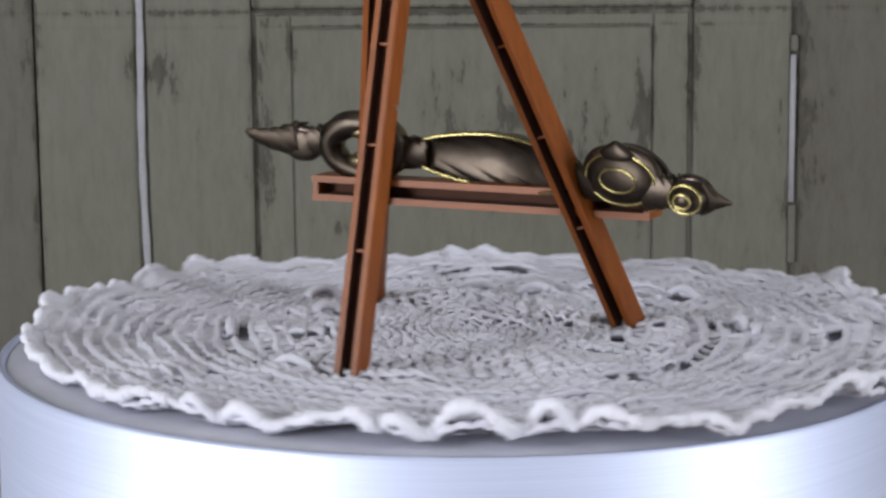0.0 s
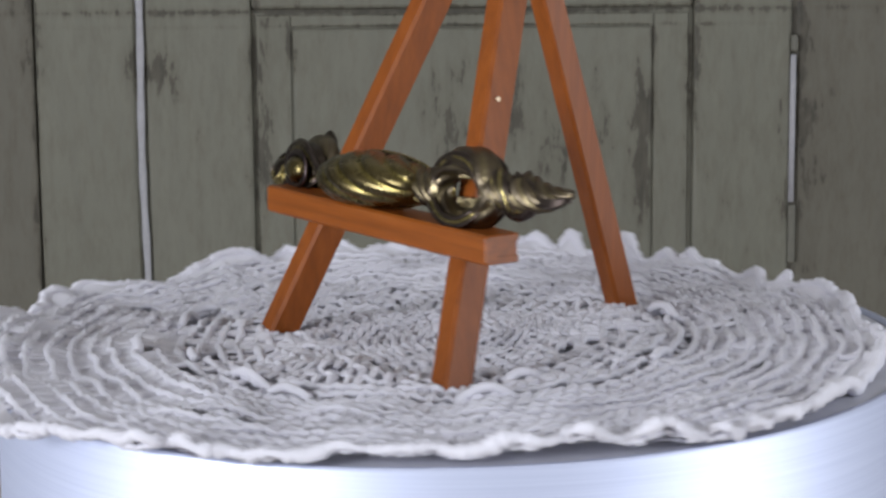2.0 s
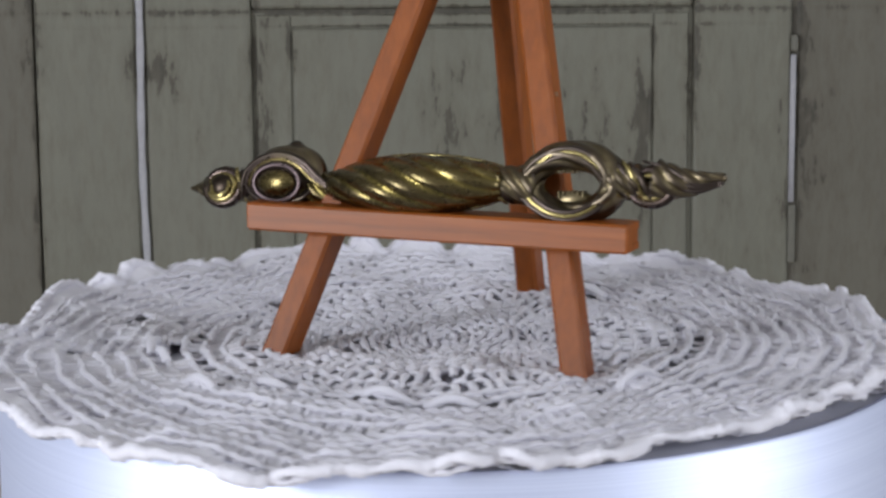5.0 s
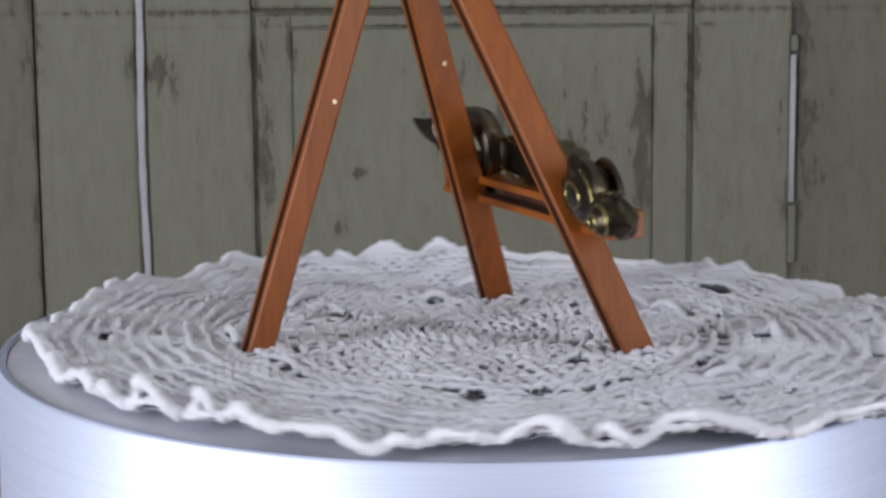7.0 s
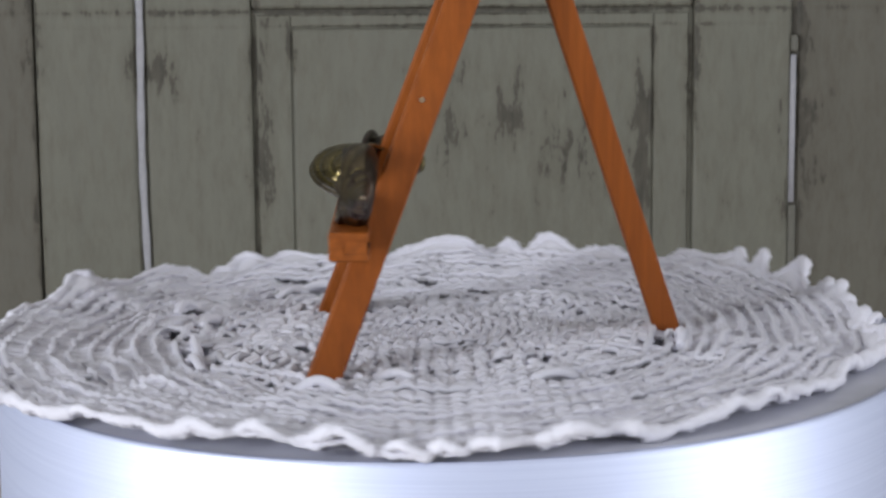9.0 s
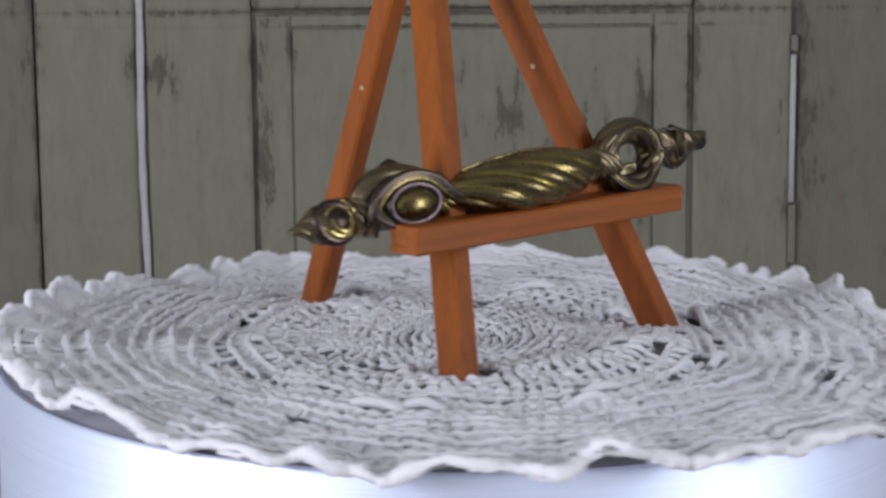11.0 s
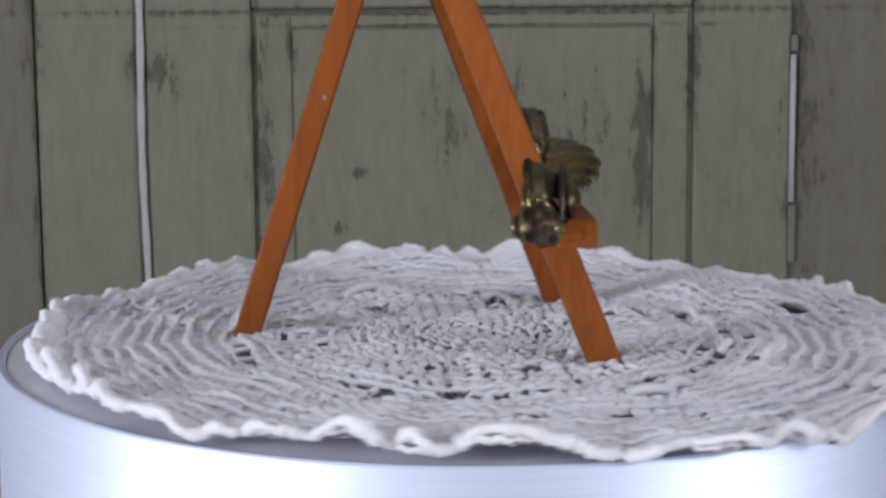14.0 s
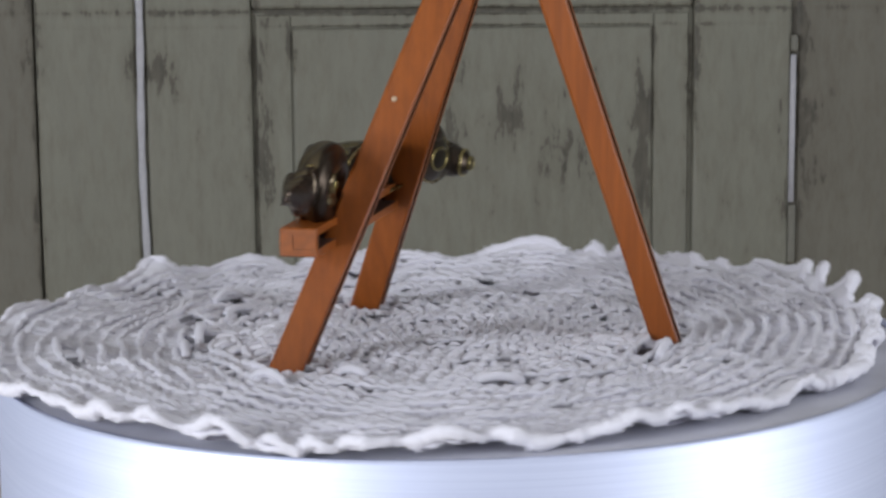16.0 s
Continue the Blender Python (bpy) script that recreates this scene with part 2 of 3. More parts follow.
    # moulding round the panel
    for a, b, z0, z1 in ((458, 519, -0.6, pz - 0.004), (1160, 1221, -0.6, pz - 0.004)):
        leaf("moulding", a, b, z0, z1, 0.0032, 0.001)
    leaf("moulding", 519.5, 1159.5, pz - 0.0125, pz - 0.0040, 0.0028, 0.001)
    leaf("raised_field", 522, 1157, -0.57, pz - 0.0136, 0.0018, 0.0025)
    for a, b in ((246.5, 261.5), (1400.5, 1412.5)):
        v, f = box(X(a), X(b), y + 0.004, y + 0.028, low + 0.05, top - 0.05)
        part("seam_filler", v, f, dull, cup)
    # white strips in the seams beside the door
    white = plain_material("white_gloss_strip", (0.34, 0.335, 0.36), 0.8, 200)
    v, f = tube([(X(253) + 0.004 * (0.056 - z) + 0.0008 * math.sin(z * 31), y - 0.003, z) for z in (0.30 - 0.012 * i for i in range(70))],
                lambda i, n: [(u * (1 + 0.12 * math.sin(i * 1.7)), w) for u, w in circle(0.0026, 10, 0.45)], up=(0, 1, 0))
    tagged(part("white_strip", v, f, white, smooth=True), "thin white strip running down the seam of the boards", "strip")
    # this short strip stands in for light showing through the hinge gap
    v, f = tube([(X(1405), y - 0.001, z) for z in (0.018, -0.03, -0.086)], lambda i, n: circle(0.0021, 10, 0.5), up=(0, 1, 0))
    tagged(part("white_strip", v, f, white, smooth=True), "short white strip standing for bright light in the gap beside the door edge", "strip")
    v, f = join(box(X(1400), X(1413), y - 0.003, y + 0.004, 0.02, 0.032, 0.002), box(X(1400), X(1414), y - 0.002, y + 0.004, -0.13, -0.088, 0.0015))
    tagged(part("hinge", v, f, plain_material("painted_iron", (0.12, 0.115, 0.095), 0.6, 120), door), "painted iron hinge")


panelling()


# ---- the table and the turning drum ----
SLOPE = Vector((0.0041, 0.0164))          # the drum's top is not quite level


def plane(x, y):
    return SLOPE.x * x + SLOPE.y * y


def table():
    ob = empty("table", "plain wooden table under the turning drum", "table")
    wood = plain_material("pale_table_wood", (0.42, 0.36, 0.30), 0.5, 25)
    v, f = box(-0.4, 0.4, -0.33, 0.33, -0.165, -0.137, 0.003)
    part("tabletop", v, f, wood, ob)
    for x in (-0.35, 0.35):
        for y in (-0.28, 0.28):
            v, f = box(x - 0.02, x + 0.02, y - 0.02, y + 0.02, FLOOR, -0.165, 0.002)
            part("leg", v, f, wood, ob)


table()


def revolve(prof, segs=160):
    verts, faces = [], []
    for r, z in prof:
        for j in range(segs):
            a = 2 * math.pi * j / segs
            x, y = r * math.cos(a), r * math.sin(a)
            verts.append((x, y, z + plane(x, y)))
    for i in range(len(prof) - 1):
        for j in range(segs):
            q = (j + 1) % segs
            faces.append((i * segs + j, (i + 1) * segs + j, (i + 1) * segs + q, i * segs + q))
    return verts, faces


def drum():
    ob = empty("turntable", "round brushed aluminium turntable drum with a satin grey top", "turntable")
    R = 0.1395
    side = [(R - 0.0030, -0.0040), (R - 0.0020, -0.0030), (R - 0.0008, -0.0030), (R, -0.0042), (R, -0.126), (R - 0.002, -0.128), (R - 0.01, -0.128)]
    for name, prof, mat in (("drum_wall", side, DRUM), ("top_disc", [(0.0, -0.0034), (R - 0.0045, -0.0034), (R - 0.0031, -0.0042)], DISC),
                            ("base_plate", [(R - 0.01, -0.128), (R - 0.012, -0.137), (0.0, -0.137)], DRUM)):
        v, f = revolve(prof)
        p = part(name, v, f, mat, ob, smooth=True)
        p.data.set_sharp_from_angle(angle=radians(35))
    return ob


def doily():
    """A crocheted doily in rounds of rope and posts, with a ruffled edge."""
    ob = empty("doily", "round white crocheted cotton doily with a ruffled scalloped edge", "doily")
    rnd = random.Random(4)
    cx, cy = 0.0, -0.0062
    RO = 0.1372
    inner, outer = 13, 17
    bounds = [0.0032 * i for i in range(inner)] + [0.0032 * inner + (RO - 0.0032 * inner) * i / outer for i in range(outer + 1)]
    rounds = inner + outer

    humps = ((15, 2.4, 9), (80, 3.4, 4), (102, 3.8, 4), (124, 2.4, 8), (138, 4.4, 5), (162, 3.4, 6), (178, 6.5, 5), (203, 4.4, 6), (222, 4.8, 4),
             (238, 6.8, 4), (250, 3.6, 4), (266, 2.6, 4), (290, 2.4, 5), (320, 1.2, 7), (343, 2.2, 5))

    def surface(r, a):
        k = (r / RO) ** 3
        rr = r * (1 + k * (0.016 * math.sin(3 * a + 0.6) + 0.014 * math.sin(5 * a + 2.0) + 0.010 * math.sin(11 * a)))
        ca, sa = math.cos(a), math.sin(a)
        deg = math.degrees(a) % 360
        rr += k * (0.012 * math.exp(-((deg - 226) / 50) ** 2 / 2) - 0.004 * math.exp(-((deg - 55) / 20) ** 2 / 2))
        rr += (0.0022 * noise.noise((rr * 42 * ca, rr * 42 * sa, 11.0)) + 0.0009 * noise.noise((rr * 120 * ca, rr * 120 * sa, 14.0))) * min(1, r / 0.03)
        x, y = cx + rr * ca, cy + rr * sa
        d = math.hypot(x, y)
        e = max(0.0, (r / RO - 0.74) / 0.26)
        z = -0.0004 + 0.0028 * noise.noise((x * 30, y * 30, 3.1)) + 0.0019 * noise.noise((x * 75, y * 75, 7.7))
        rise = sum(h * math.exp(-((deg - c + 180) % 360 - 180) ** 2 / (2 * w * w)) for c, h, w in humps) * 0.0009
        z += e ** 1.6 * (rise + noise.noise((15 * ca, 15 * sa, 5.0)) * 0.0022)
        z = max(z, -0.0021)
        over = max(0.0, d - 0.1372)
        if over:
            z -= 0.16 * over
        return Vector((x, y, z + plane(x, y)))

    holes = [(0.074, 5.84, 0.006), (0.0726, 5.11, 0.006), (0.085, 4.25, 0.005), (0.0716, 4.39, 0.005), (0.069, 4.87, 0.005), (0.083, 3.61, 0.006),
             (0.0812, 3.74, 0.005), (0.0726, 1.32, 0.006), (0.0704, 0.46, 0.006), (0.055, 6.08, 0.004)]
    holes += [(rnd.uniform(0.03, 0.115), rnd.uniform(0, 6.283), rnd.uniform(0.003, 0.006)) for _ in range(20)]

    def pulled(r, a):
        return any(abs(r - hr) < 0.0030 and abs((a - ha + math.pi) % (2 * math.pi) - math.pi) * r < hw for hr, ha, hw in holes)

    knots = set(range(8, 17))
    open_rounds = {6, 19}
    for k in range(rounds):
        step = bounds[k + 1] - bounds[k]
        r0 = bounds[k] + step / 2
        if k < rounds - 1:
            step = (bounds[k + 2] - bounds[k]) / 2
        n = max(24, int(2 * math.pi * r0 / 0.0016))
        beads = max(8, int(2 * math.pi * r0 / (0.0058 if k in knots else 0.0046)))
        fine = k > 16
        fat = 0.0009 if k < 12 else 0.00105
        lift = 0.0003 if k in open_rounds else rnd.uniform(0.0002, 0.0007) + (0.0 if k in knots else 0.0004)
        path = []
        for i in range(n):
            a = 2 * math.pi * i / n
            p = surface(r0 + 0.0005 * math.sin(a * beads) + (0.0011 if fine else 0.0016) * noise.noise((60 * r0 * math.cos(a), 60 * r0 * math.sin(a), 33.0 + 5 * k)), a)
            p.z += lift * (0.7 + 1.6 * noise.noise((p.x * 60, p.y * 60, 21.0 + k * 0.3))) + 0.0005 * math.sin(a * beads + 1.0) + rnd.uniform(-0.0002, 0.0003)
            if pulled(r0, a):
                p.z -= 0.0022
            path.append(p)
        pieces = [tube(path, lambda i, m: circle(fat * (1 + (0.16 if fine else 0.34) * math.sin(2 * math.pi * i * beads / m) + (0.3 if fine else 0.5) * noise.noise((i * 0.31, k * 3.7, 1.5))), 6), closed=True)]
        if k < rounds - 1:
            gap = 0.0066 if (k + 1) in open_rounds else (0.0041 if k in knots else (0.0023 if fine else 0.0026))
            count = max(8, int(2 * math.pi * (r0 + step / 2) / gap))
            for i in range(count):
                a = 2 * math.pi * (i + rnd.uniform(-0.18, 0.18)) / count
                if pulled(r0 + step / 2, a):
                    continue
                lean = rnd.uniform(-0.3, 0.3) * gap / max(r0, 0.01)
                wide = rnd.uniform(0.0012, 0.0014) if fine else rnd.uniform(0.0010, 0.0014) * (0.8 if k < 10 else 1.0)
                puff = k in knots and rnd.random() < 0.75
                up = rnd.uniform(0.0002, 0.0009) if puff else (rnd.uniform(-0.0009, -0.0002) if fine else rnd.uniform(-0.0008, 0.0002))
                p = [surface(r0 + step * t, a + lean * t) for t in (0.0, 0.33, 0.67, 1.0)]
                for q, h in zip(p, (0.0, up, up, 0.0)):
                    q.z += h
                w = (wide, wide * 1.15, wide * 1.1, wide) if puff else (wide, wide, wide, wide)
                pieces.append(tube(p, lambda i, m: circle(w[i], 6 if puff else 5, 0.8), caps=False))
        v, f = join(*pieces)
        part("crochet_round", v, f, COTTON, ob, smooth=True)
    # raised loops behind the larger eyelets
    for hr, ha, hw in holes[:10]:
        path = []
        for i in range(13):
            u = i / 12
            p = surface(hr + 0.0036, ha + (u - 0.5) * 2.3 * hw / hr)
            p.z += 0.0006 + 0.0022 * math.sin(math.pi * u)
            path.append(p)
        v, f = tube(path, lambda i, n: circle(0.0015, 7), up=(0, 0, 1))
        part("raised_loop", v, f, COTTON, ob, smooth=True)
    # ruffled edging
    n, waves = 1100, 46
    path = []
    for i in range(n):
        a = 2 * math.pi * i / n
        ph = waves * a + 2.6 * math.sin(3 * a) + 1.9 * math.sin(7 * a) + 1.4 * math.sin(17 * a)
        amp = max(0.15, 0.6 + 0.9 * noise.noise((3 * math.cos(a), 3 * math.sin(a), 9)))
        p = surface(RO - 0.0014 + 0.0020 * math.sin(ph) * amp, a)
        hang = math.hypot(p.x, p.y) > 0.142
        p.z += 0.0006 + (0.0016 if hang else 0.0023) * amp * (1 + math.sin(ph + 0.8))
        path.append(p)
    v, f = tube(path, lambda i, m: circle(0.0017 + 0.0009 * noise.noise((i * 0.11, 2.0, 0.5)) + 0.0007 * noise.noise((i * 0.5, 7.0, 0.5)) + 0.0003 * math.sin(i * 1.9), 8), closed=True)
    part("edging", v, f, COTTON, ob, "thick rolled scalloped edging", smooth=True)
    ring = [surface(RO - 0.0068, 2 * math.pi * i / n) + Vector((0, 0, 0.0008)) for i in range(n)]
    faces = [(i, (i + 1) % n, n + (i + 1) % n, n + i) for i in range(n)]
    part("edging_web", ring + path, faces, COTTON, ob, smooth=True)
    return ob


# ---- the easel ----
def bar(foot, lean, top, w, d, foot_z, groove=True):
    """A bar with a groove along its back, from a level foot up to the height top. lean: (dx, dy) per metre of height."""
    axis = Vector((lean[0], lean[1], 1.0))
    dn = axis.normalized()
    side = Vector((1, 0, 0)) - dn * dn.x
    side.normalize()
    back = dn.cross(side)
    if back.y < 0:
        back = -back
    c, g, h = 0.0009, w * 0.23, d * 0.55
    prof = [(-w / 2 + c, -d / 2), (w / 2 - c, -d / 2), (w / 2, -d / 2 + c), (w / 2, d / 2 - 0.0004), (w / 2 - 0.0004, d / 2)]
    prof += [(g, d / 2), (g, d / 2 - h), (-g, d / 2 - h), (-g, d / 2)]
    prof += [(-w / 2 + 0.0004, d / 2), (-w / 2, d / 2 - 0.0004), (-w / 2, -d / 2 + c)]
    verts = []
    for z in (foot_z, foot_z + (top - foot_z) * 0.33, foot_z + (top - foot_z) * 0.66, top):
        for u, v in prof:
            p = Vector(foot) + side * u + back * v
            p += axis * ((z - p.z) / axis.z)
            verts.append(p)
    m, faces = len(prof), []
    for i in range(3):
        for j in range(m):
            q = (j + 1) % m
            faces.append((i * m + j, i * m + q, (i + 1) * m + q, (i + 1) * m + j))
    faces += [tuple(range(m))[::-1], tuple(3 * m + j for j in range(m))]
    return verts, faces, side, back, axis, (5, 6, 7), m


def easel():
    ob = empty("easel", "small orange-brown wooden tabletop easel with grooved legs", "easel")
    legs = (((-0.0407, -0.0396, 0.0), (0.286, 0.381), 0.158, 0.0096, ()), ((0.0524, -0.0385, -0.0011), (-0.268, 0.383), 0.158, 0.0096, ((0.076, 1), (0.083, -1))),
            ((0.0006, 0.0646, 0.0011), (0.035, -0.330), 0.150, 0.0078, ((0.073, -1),)))
    for foot, lean, top, deep, nails in legs:
        v, f, side, back, axis, groove, m = bar(foot, lean, top, 0.0077, deep, foot[2] - 0.0008)
        leg = part("leg", v, f, WOOD, ob)
        # the groove's inner faces take the painted shade colour
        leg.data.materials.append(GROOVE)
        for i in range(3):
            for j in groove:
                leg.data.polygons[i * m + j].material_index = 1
        # small pins that bridge the groove, and a nail head on the outer side
        for z in (0.033, 0.062, 0.090):
            p = Vector(foot) + axis * z + back * (deep / 2 - 0.0017)
            v, f = tube([p - side * 0.0021, p + side * 0.0021], lambda i, n: circle(0.0005, 6), up=(0, 1, 0.2))
            part("groove_pin", v, f, WOOD, leg)
        for nail, sgn in nails:
            p = Vector(foot) + axis * nail + side * sgn * 0.0038 - back * 0.001
            v, f = tube([p, p + side * sgn * 0.0005], lambda i, n: circle(0.0008, 8), up=(0, 1, 0.2))
            part("nail_head", v, f, NAIL, leg, "small pale nail head")
    # ledge: a channel, open to the back
    x0, x1 = -0.0532, 0.0660
    yf, yb, h = -0.0360, -0.0250, 0.0083
    c = 0.0007
    prof = [(yf + c, 0), (yb, 0), (yb, 0.0022), (yf + 0.004, 0.0022), (yf + 0.004, h - 0.0022), (yb, h - 0.0022), (yb, h), (yf + c, h), (yf, h - c), (yf, c)]
    verts, faces = [], []
    for x in (x0, x0 + 0.0006, x1 - 0.0006, x1):
        inset = 0.0004 if x in (x0, x1) else 0.0
        for yy, zz in prof:
            yc, zc = yy, zz
            if inset:
                yc = yy + (0.0004 if yy < yf + 0.002 else 0)
                zc = zz + (0.0004 if zz < 0.001 else (-0.0004 if zz > h - 0.001 else 0))
            z0 = 0.0353 - 0.006 * (x - x0)
            verts.append((x, yc, z0 + zc))
    m = len(prof)
    for i in range(3):
        for j in range(m):
            q = (j + 1) % m
            faces.append((i * m + j, (i + 1) * m + j, (i + 1) * m + q, i * m + q))
    faces += [tuple(range(m)), tuple(3 * m + j for j in range(m))[::-1]]
    ledge = part("ledge", verts, faces, LEDGE_WOOD, ob)
    # inner channel faces get the same painted shade
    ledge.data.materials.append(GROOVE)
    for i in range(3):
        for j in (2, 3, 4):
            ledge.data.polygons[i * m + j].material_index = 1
    for x in (x0 + 0.0012, x1 - 0.0012):
        z0 = 0.0353 - 0.006 * (x - x0)
        v, f = box(x - 0.0009, x + 0.0009, yf + 0.0036, yb - 0.0003, z0 + 0.0018, z0 + h - 0.0018)
        part("end_block", v, f, LEDGE_WOOD, ledge)
    # hinge pin at the top
    v, f = tube([(-0.004, 0.0175, 0.146), (0.0185, 0.0175, 0.146)], lambda i, n: circle(0.0013, 10), up=(0, 0, 1))
    part("hinge_pin", v, f, NAIL, ob, "metal hinge pin")
    return ob


# ---- the bottle opener ----
def lobed(r, lobes, phase, deep, sides=48, flat=0.85, back=0.35):
    """A rope-like section: rounded strands with sharp grooves in front, a smooth flat back."""
    out = []
    for j in range(sides):
        a = 2 * math.pi * j / sides
        q = r * (1 - deep * (1 - abs(math.sin(lobes * (a + phase) / 2)) ** 0.7))
        u, v = q * math.cos(a), q * math.sin(a)
        if u < 0:
            u = r * math.cos(a) * back      # a negative back is hollow
        out.append((u * flat, v))
    return out


def ring_section(r, lobes, phase, deep, sides=36, wide=1.1, back=0.6, deepness=1.0):
    """The same for closed rings, where the second value points to the front."""
    return [(-v * wide, u * deepness) for u, v in lobed(r, lobes, phase, deep, sides, 1.0, back)]


def oval(c, rx, rz, n, y=0.0, start=0.0, span=2 * math.pi, bow=0.0):
    return [(c[0] + rx * math.cos(start + span * i / n), y + bow * math.sin(start + span * i / n), c[1] + rz * math.sin(start + span * i / n)) for i in range(n)]


def opener():
    ob = empty("bottle_opener", "ornate twisted antique brass bottle opener resting on the easel ledge", "bottle opener")

    def rope(name, x0, x1, r, lobes, turns, mat=BRASS, deep=0.16, z=lambda s: 0.0, y=lambda s: 0.0, steps=60, sides=56, flat=1.12, back=0.3, label="", phase=0.0):
        path = [(x0 + (x1 - x0) * i / (steps - 1), y(i / (steps - 1)), z(i / (steps - 1))) for i in range(steps)]
        v, f = tube(path, lambda i, n: lobed(r(i / (n - 1)), lobes, phase + -turns * 2 * math.pi * i / (n - 1), deep, sides, flat, back))
        p = part(name, v, f, mat, ob, label, True)
        p.data.materials.append(DARK)
        for q in range((steps - 1) * sides):
            if 0.26 * sides <= q % sides < 0.74 * sides:
                p.data.polygons[q].material_index = 1
        return p

    def darken_back(p, sides=36):
        """The unpolished back of a ring keeps its dark patina."""
        p.data.materials.append(DARK)
        for q in p.data.polygons:
            if 0.27 * sides <= q.index % sides < 0.73 * sides:
                q.material_index = 1

    bend = lambda x: 0.0
    # grip
    grip_r = lambda s: 0.0040 + 0.0048 * math.sin(math.pi * min(1, max(0, s))) ** 0.7
    rope("grip", -0.0345, 0.0235, grip_r, 8, -0.60, BRASS, 0.13, steps=90, sides=96, flat=1.8, back=-0.22, label="twisted fluted grip")
    # eye with its smooth stone-shaped boss
    ex, ez = -0.0505, 0.0030
    yb = bend(ex)
    v, f = ellipsoid((ex, yb + 0.0004, ez - 0.0008), 0.0128, 0.0112, 0.0084)
    v = [(q[0], q[1] if q[1] < yb else yb + (q[1] - yb) * 0.32, q[2]) for q in v]
    eye = part("eye_plate", v, f, DARK, ob, "dark patinated oval plate", True)
    path = oval((ex, ez - 0.0002), 0.0108, 0.0060, 72, yb)
    v, f = tube(path, lambda i, n: ring_section(0.0029 + 0.0007 * max(0, math.sin(2 * math.pi * i / n)), 4, 2 * math.pi * i / n, 0.13, deepness=1.6 - 0.4 * max(0, math.sin(2 * math.pi * i / n)), back=0.3), closed=True, up=(0, -1, 0))
    darken_back(part("eye_rim", v, f, BRONZE, ob, smooth=True))
    v, f = tube(oval((ex - 0.0002, ez - 0.0018), 0.0082, 0.0054, 60, yb - 0.0096), lambda i, n: circle(0.0011, 10, 0.7), closed=True, up=(0, -1, 0))
    part("eye_ring", v, f, PURPLE, ob, "purple-brown patinated ring", True)
    v, f = ellipsoid((ex - 0.0002, yb - 0.0092, ez - 0.0018), 0.0068, 0.0038, 0.0042)
    part("boss", v, f, PATINA, ob, "smooth domed oval boss", True)
    rope("strand_neck", -0.0432, -0.0300, lambda s: 0.0062 - 0.0012 * s, 7, -0.35, BRASS, 0.2, y=lambda s: yb * (1 - s) * 0.6, z=lambda s: 0.0 - 0.001 * math.sin(math.pi * s))
    # pointed crest over the eye
    v, f = ellipsoid((ex + 0.001, yb + 0.0012, ez + 0.0072), 0.0062, 0.0018, 0.0038, 14, 20)
    v = [(q[0] + (ex + 0.002 - q[0]) * 0.6 * max(0.0, (q[2] - ez - 0.0072) / 0.0038), q[1], q[2]) for q in v]
    part("crest", v, f, DARK, ob, "thin pointed crest", True)
    # small bulb at the thick end
    sx = -0.0735
    sy = bend(sx)
    rope("strand_neck", -0.0680, -0.0585, lambda s: 0.0046 + 0.0022 * s, 6, -0.5, BRONZE, 0.2, y=lambda s: sy * (1 - s) + yb * s)
    v, f = ellipsoid((sx, sy, 0.0), 0.0064, 0.0070, 0.0052)
    part("bulb_core", v, f, DARK, ob, smooth=True)
    for q, rr in ((1.0, 0.0017), (0.74, 0.0012), (0.5, 0.0009)):
        v, f = tube(oval((sx + 0.0004 * (1 - q), 0.0), 0.0060 * q, 0.0049 * q, 48, sy - 0.0020 - 0.0036 * (1.15 - q) * 1.6, bow=0.0012), lambda i, n: circle(rr, 8), closed=True, up=(0, -1, 0))
        part("bulb_ring", v, f, BRIGHT if q < 1 else BRASS, ob, smooth=True)
    rope("pointed_tip", -0.0872, -0.0775, lambda s: 0.0006 + 0.0052 * s ** 1.3, 5, -0.5, BRONZE, 0.22, y=lambda s: bend(-0.0872) * (1 - s) + sy * s, z=lambda s: -0.0002, steps=30)
    # opener ring with two lugs
    rx = 0.0431
    path = oval((rx, -0.0006), 0.0123, 0.0082, 120, 0.0)
    v, f = tube(path, lambda i, n: ring_section(0.0036 + 0.0005 * math.sin(2 * math.pi * i / n + 0.6), 6, 2 * math.pi * i / n, 0.2, deepness=1.6), closed=True, up=(0, -1, 0))
    darken_back(part("opener_ring", v, f, BRONZE, ob, "open oval ring of twisted strands", True))
    # strands that flow round the ring, the eye and the necks
    def strand(points, cx, cz, front, thick, mat=BRIGHT, grow=1.0, move=(0.0, 0.0)):
        pts = [Vector((cx + x * grow + move[0], front, cz + z * grow + move[1])) for x, z in points]
        pts = [pts[0] * 2 - pts[1]] + pts + [pts[-1] * 2 - pts[-2]]
        path = []
        for i in range(1, len(pts) - 2):
            a, b, c, d = pts[i - 1:i + 3]
            for j in range(8):
                t = j / 8
                path.append(0.5 * (2 * b + (c - a) * t + (2 * a - 5 * b + 4 * c - d) * t * t + (3 * b - a - 3 * c + d) * t ** 3))
        path.append(pts[-2])
        for i, p in enumerate(path):
            u = i / (len(path) - 1)
            p.y += bend(p.x) + 0.0032 * (1 - math.sin(math.pi * u) ** 0.5)
        v, f = tube(path, lambda i, n: circle(thick * (0.25 + 0.75 * math.sin(math.pi * i / (n - 1)) ** 0.5), 8), up=(0, -1, 0))
        part("strand", v, f, mat, ob, smooth=True)

    over = [(-0.0165, -0.002), (-0.0120, 0.0050), (-0.004, 0.0098), (0.004, 0.0098), (0.0105, 0.0055), (0.0145, -0.001), (0.0175, -0.005)]
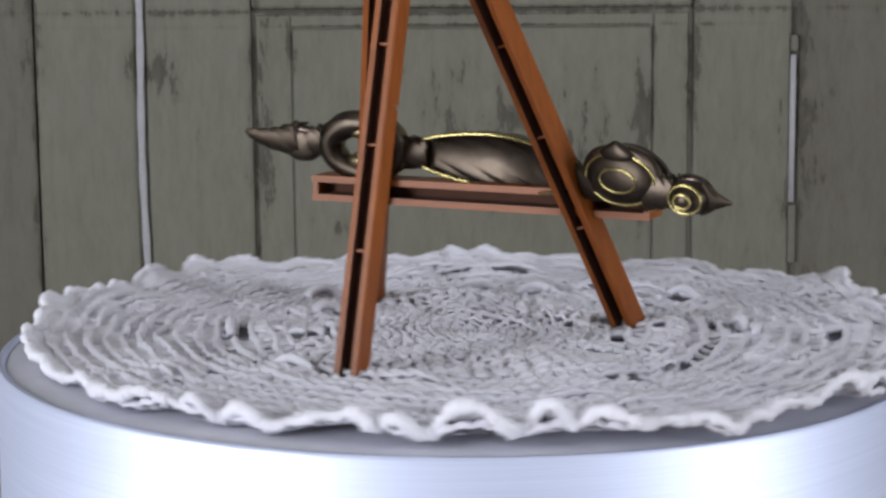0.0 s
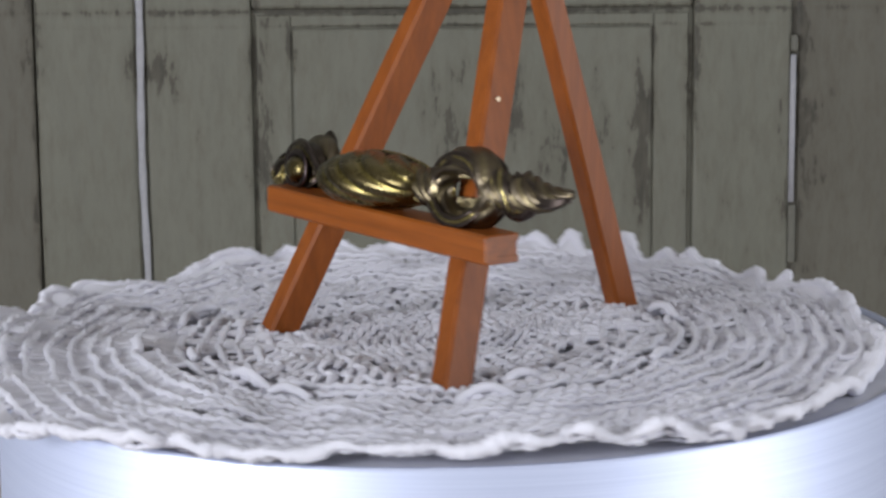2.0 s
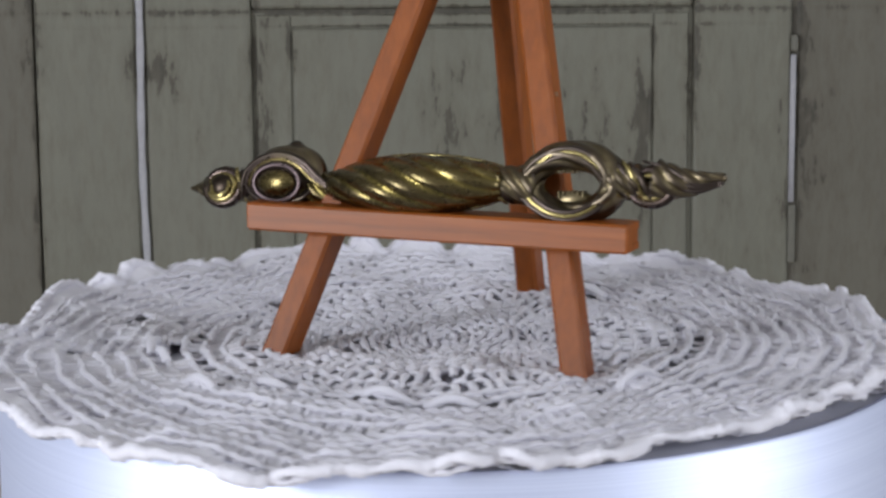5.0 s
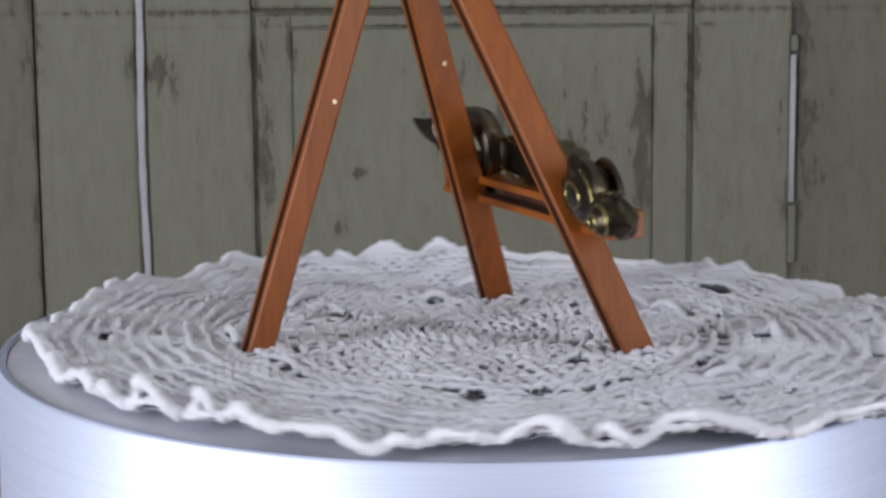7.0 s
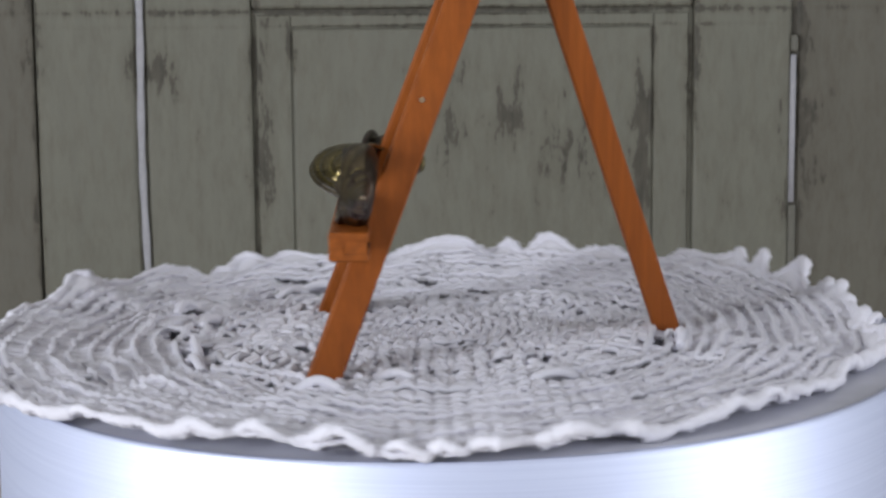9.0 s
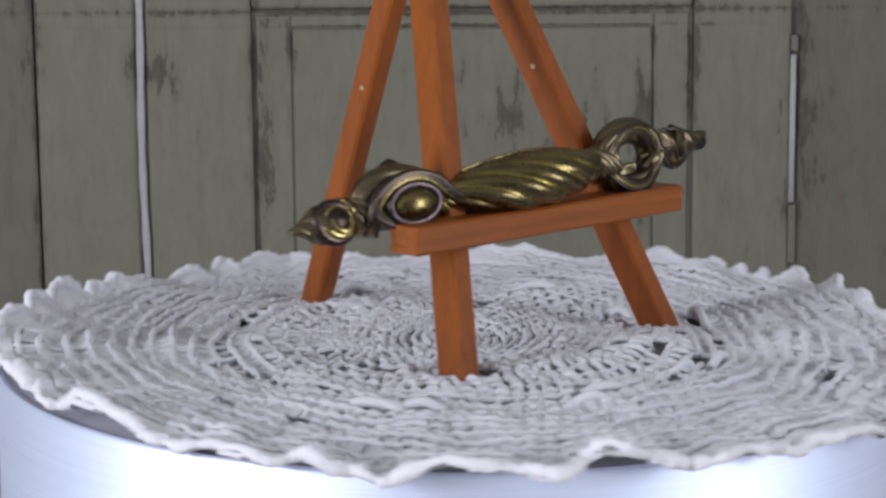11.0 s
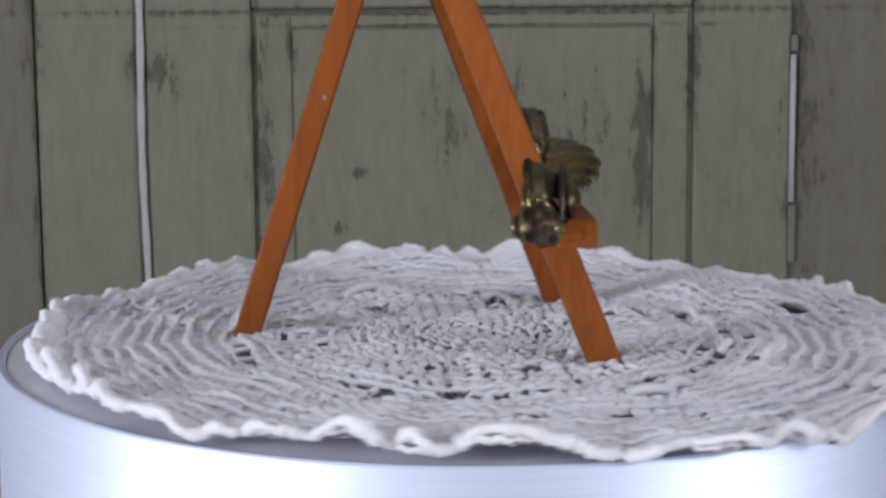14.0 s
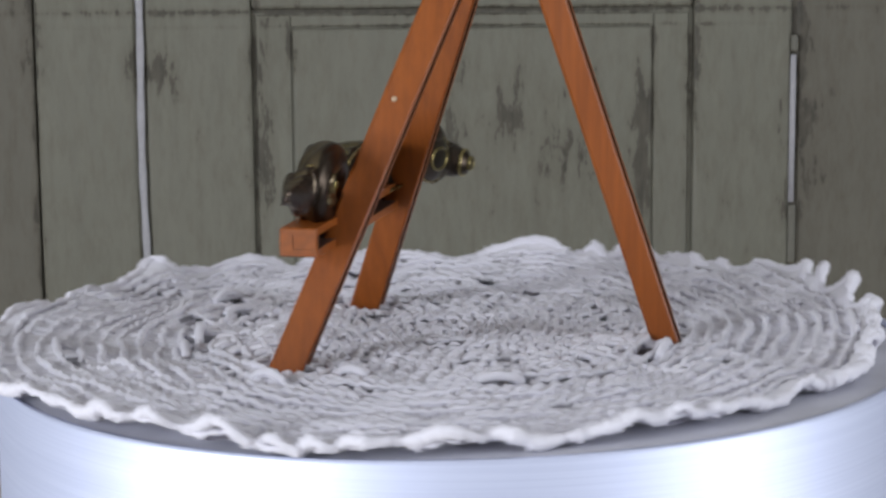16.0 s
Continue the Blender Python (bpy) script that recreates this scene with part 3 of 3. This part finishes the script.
    under = [(-0.0185, 0.003), (-0.0135, -0.0045), (-0.006, -0.0095), (0.002, -0.0105), (0.009, -0.0075), (0.0125, -0.0025)]
    for q, mat in ((0.97, BRONZE), (0.87, BRIGHT), (0.77, BRONZE)):
        strand(over, rx, -0.0006, -0.0054, 0.0009, mat, q)
        strand(under, rx, -0.0004, -0.0054, 0.0009, mat, q)
    for i in range(4):
        strand([(0.0115, 0.0068), (0.0160, 0.0015), (0.0185, -0.0055)], rx, 0.0, -0.0040, 0.0010, (BRIGHT, BRONZE)[i % 2], 1.0, (0.0021 * i - 0.001, -0.0004 * i))
        strand([(-0.0135, -0.0060), (-0.0170, -0.0010), (-0.0215, 0.0040)], rx, 0.0, -0.0042, 0.0010, (BRONZE, BRIGHT)[i % 2], 1.0, (-0.0019 * i, 0.0))
    hood = [(-0.0150, -0.006), (-0.0126, 0.002), (-0.0058, 0.0066), (0.002, 0.0076), (0.0094, 0.0050), (0.0150, 0.0), (0.0225, -0.0050)]
    cup = [(-0.0150, 0.003), (-0.0115, -0.0035), (-0.006, -0.0066), (0.002, -0.0070), (0.008, -0.0058), (0.0115, -0.003)]
    for q, mat in ((0.98, BRONZE), (0.88, BRASS), (0.78, PATINA)):
        strand(hood, ex, ez - 0.0008, -0.0088, 0.0012, mat, q)
        strand(cup, ex, ez - 0.0008, -0.0082, 0.0009, mat, q)
    for i in range(4):
        strand([(-0.0155, 0.0050), (-0.0130, -0.0005), (-0.0105, -0.0072)], ex, 0.0, -0.0040, 0.0010, (BRASS, BRIGHT)[i % 2], 1.0, (-0.0019 * i + 0.0022, 0.0004 * i))
    for i in range(3):
        strand([(-0.006, 0.0052 - 0.002 * i), (0.002, 0.0030 - 0.0022 * i), (0.010, -0.0016 - 0.0010 * i), (0.0170, -0.0010 - 0.0004 * i)], 0.0695, 0.0004, -0.0034, 0.0007, BRONZE)
    for sgn in (-1, 1):
        v, f = ellipsoid((rx, 0.0008, sgn * 0.0050), 0.0056, 0.0026, 0.0026)
        lug = part("lug", v, f, BRONZE, ob, "small ribbed opener lug", True)
        for i in range(6):
            v, f = box(rx - 0.0042 + 0.0014 * i, rx - 0.0035 + 0.0014 * i, -0.0014, 0.0022, sgn * 0.0036 - 0.0011, sgn * 0.0036 + 0.0011, 0.0003)
            part("rib", v, f, BRONZE, lug)
    rope("strand_neck", 0.0205, 0.0330, lambda s: 0.0050 + 0.0014 * s, 7, -0.4, BRONZE, 0.2, z=lambda s: -0.001 * s)
    rope("strand_neck", 0.0545, 0.0635, lambda s: 0.0056 - 0.0008 * s, 7, -0.45, BRONZE, 0.22)
    # small eye and leaf-like tail
    tx = 0.0665
    v, f = ellipsoid((tx, 0.0004, -0.0022), 0.0066, 0.0030, 0.0052)
    v = [(q[0], q[1] if q[1] < 0 else q[1] * 0.4, q[2]) for q in v]
    part("tail_core", v, f, DARK, ob, smooth=True)
    for q, rr in ((1.0, 0.0015), (0.68, 0.0010)):
        v, f = tube(oval((tx + 0.0008 * (1 - q), -0.0018), 0.0060 * q, 0.0047 * q, 48, -0.0016 - 0.0022 * (1 - q)), lambda i, n: circle(rr, 8), closed=True, up=(0, -1, 0))
        part("tail_ring", v, f, BRIGHT if q < 1 else BRASS, ob, smooth=True)
    rope("leaf_tail", 0.0675, 0.0872, lambda s: 0.0052 * (1 - s) ** 0.8 + 0.0009, 6, -0.7, BRONZE, 0.26, z=lambda s: 0.0008 - 0.0022 * math.sin(math.pi * s) * 0.6 - 0.0006 * (1 - s), steps=50)
    # raised rims on the hollow back
    for sgn in (-1, 1):
        path = [(-0.0335 + 0.056 * i / 40, 0.0012, sgn * grip_r(i / 40) * 0.97) for i in range(41)]
        v, f = tube(path, lambda i, n: circle(0.0006, 6), up=(0, -1, 0))
        part("back_rim", v, f, BRIGHT, ob, smooth=True)
    for cx, cz, ax, az, yy in ((ex, ez - 0.0008, 0.0120, 0.0078, 0.0013), (ex, ez - 0.0008, 0.0062, 0.0036, 0.0032), (sx, 0.0, 0.0052, 0.0043, 0.0040),
                               (sx, 0.0, 0.0026, 0.0021, 0.0064), (rx, -0.0006, 0.0152, 0.0110, 0.0010), (rx, -0.0006, 0.0095, 0.0056, 0.0010)):
        v, f = tube(oval((cx, cz), ax, az, 48, yy), lambda i, n: circle(0.0006, 6), closed=True, up=(0, -1, 0))
        part("back_rim", v, f, BRIGHT, ob, smooth=True)
    # the whole opener is bowed forward like a handle
    for p in ob.children_recursive:
        for v in p.data.vertices:
            x = v.co.x
            v.co.y += 0.0165 * x * x / (x * x + 0.042 ** 2) if x < 0 else 0.055 * (math.hypot(x, 0.018) - 0.018)
    return ob


plate_things = [drum(), doily(), easel()]
holder = opener()
OPENER_AT = pose(0.0041, -0.0290, 0.0508, 0, -3.45, 0) @ pose(0, 0, 0, -7, 0, 0)


def motions():
    ts = [t for t, _ in TURN]
    hs = [h for _, h in TURN]
    n = len(ts)
    slope = []
    for i in range(n):
        a, b = max(i - 1, 0), min(i + 1, n - 1)
        slope.append((hs[b] - hs[a]) / (ts[b] - ts[a]))
    rows = []
    for s in range(161):
        t = s / 10
        i = max(j for j in range(n - 1) if ts[j] <= t + 1e-9)
        d = ts[i + 1] - ts[i]
        u = (t - ts[i]) / d
        h = ((2 * u ** 3 - 3 * u ** 2 + 1) * hs[i] + (u ** 3 - 2 * u ** 2 + u) * d * slope[i]
             + (3 * u ** 2 - 2 * u ** 3) * hs[i + 1] + (u ** 3 - u ** 2) * d * slope[i + 1])
        rows.append((t, pose(-0.0009, 0, 0, 0, 0, h)))
    for ob in plate_things:
        walk(ob, rows)
    walk(holder, [(t, m @ OPENER_AT) for t, m in rows])


motions()
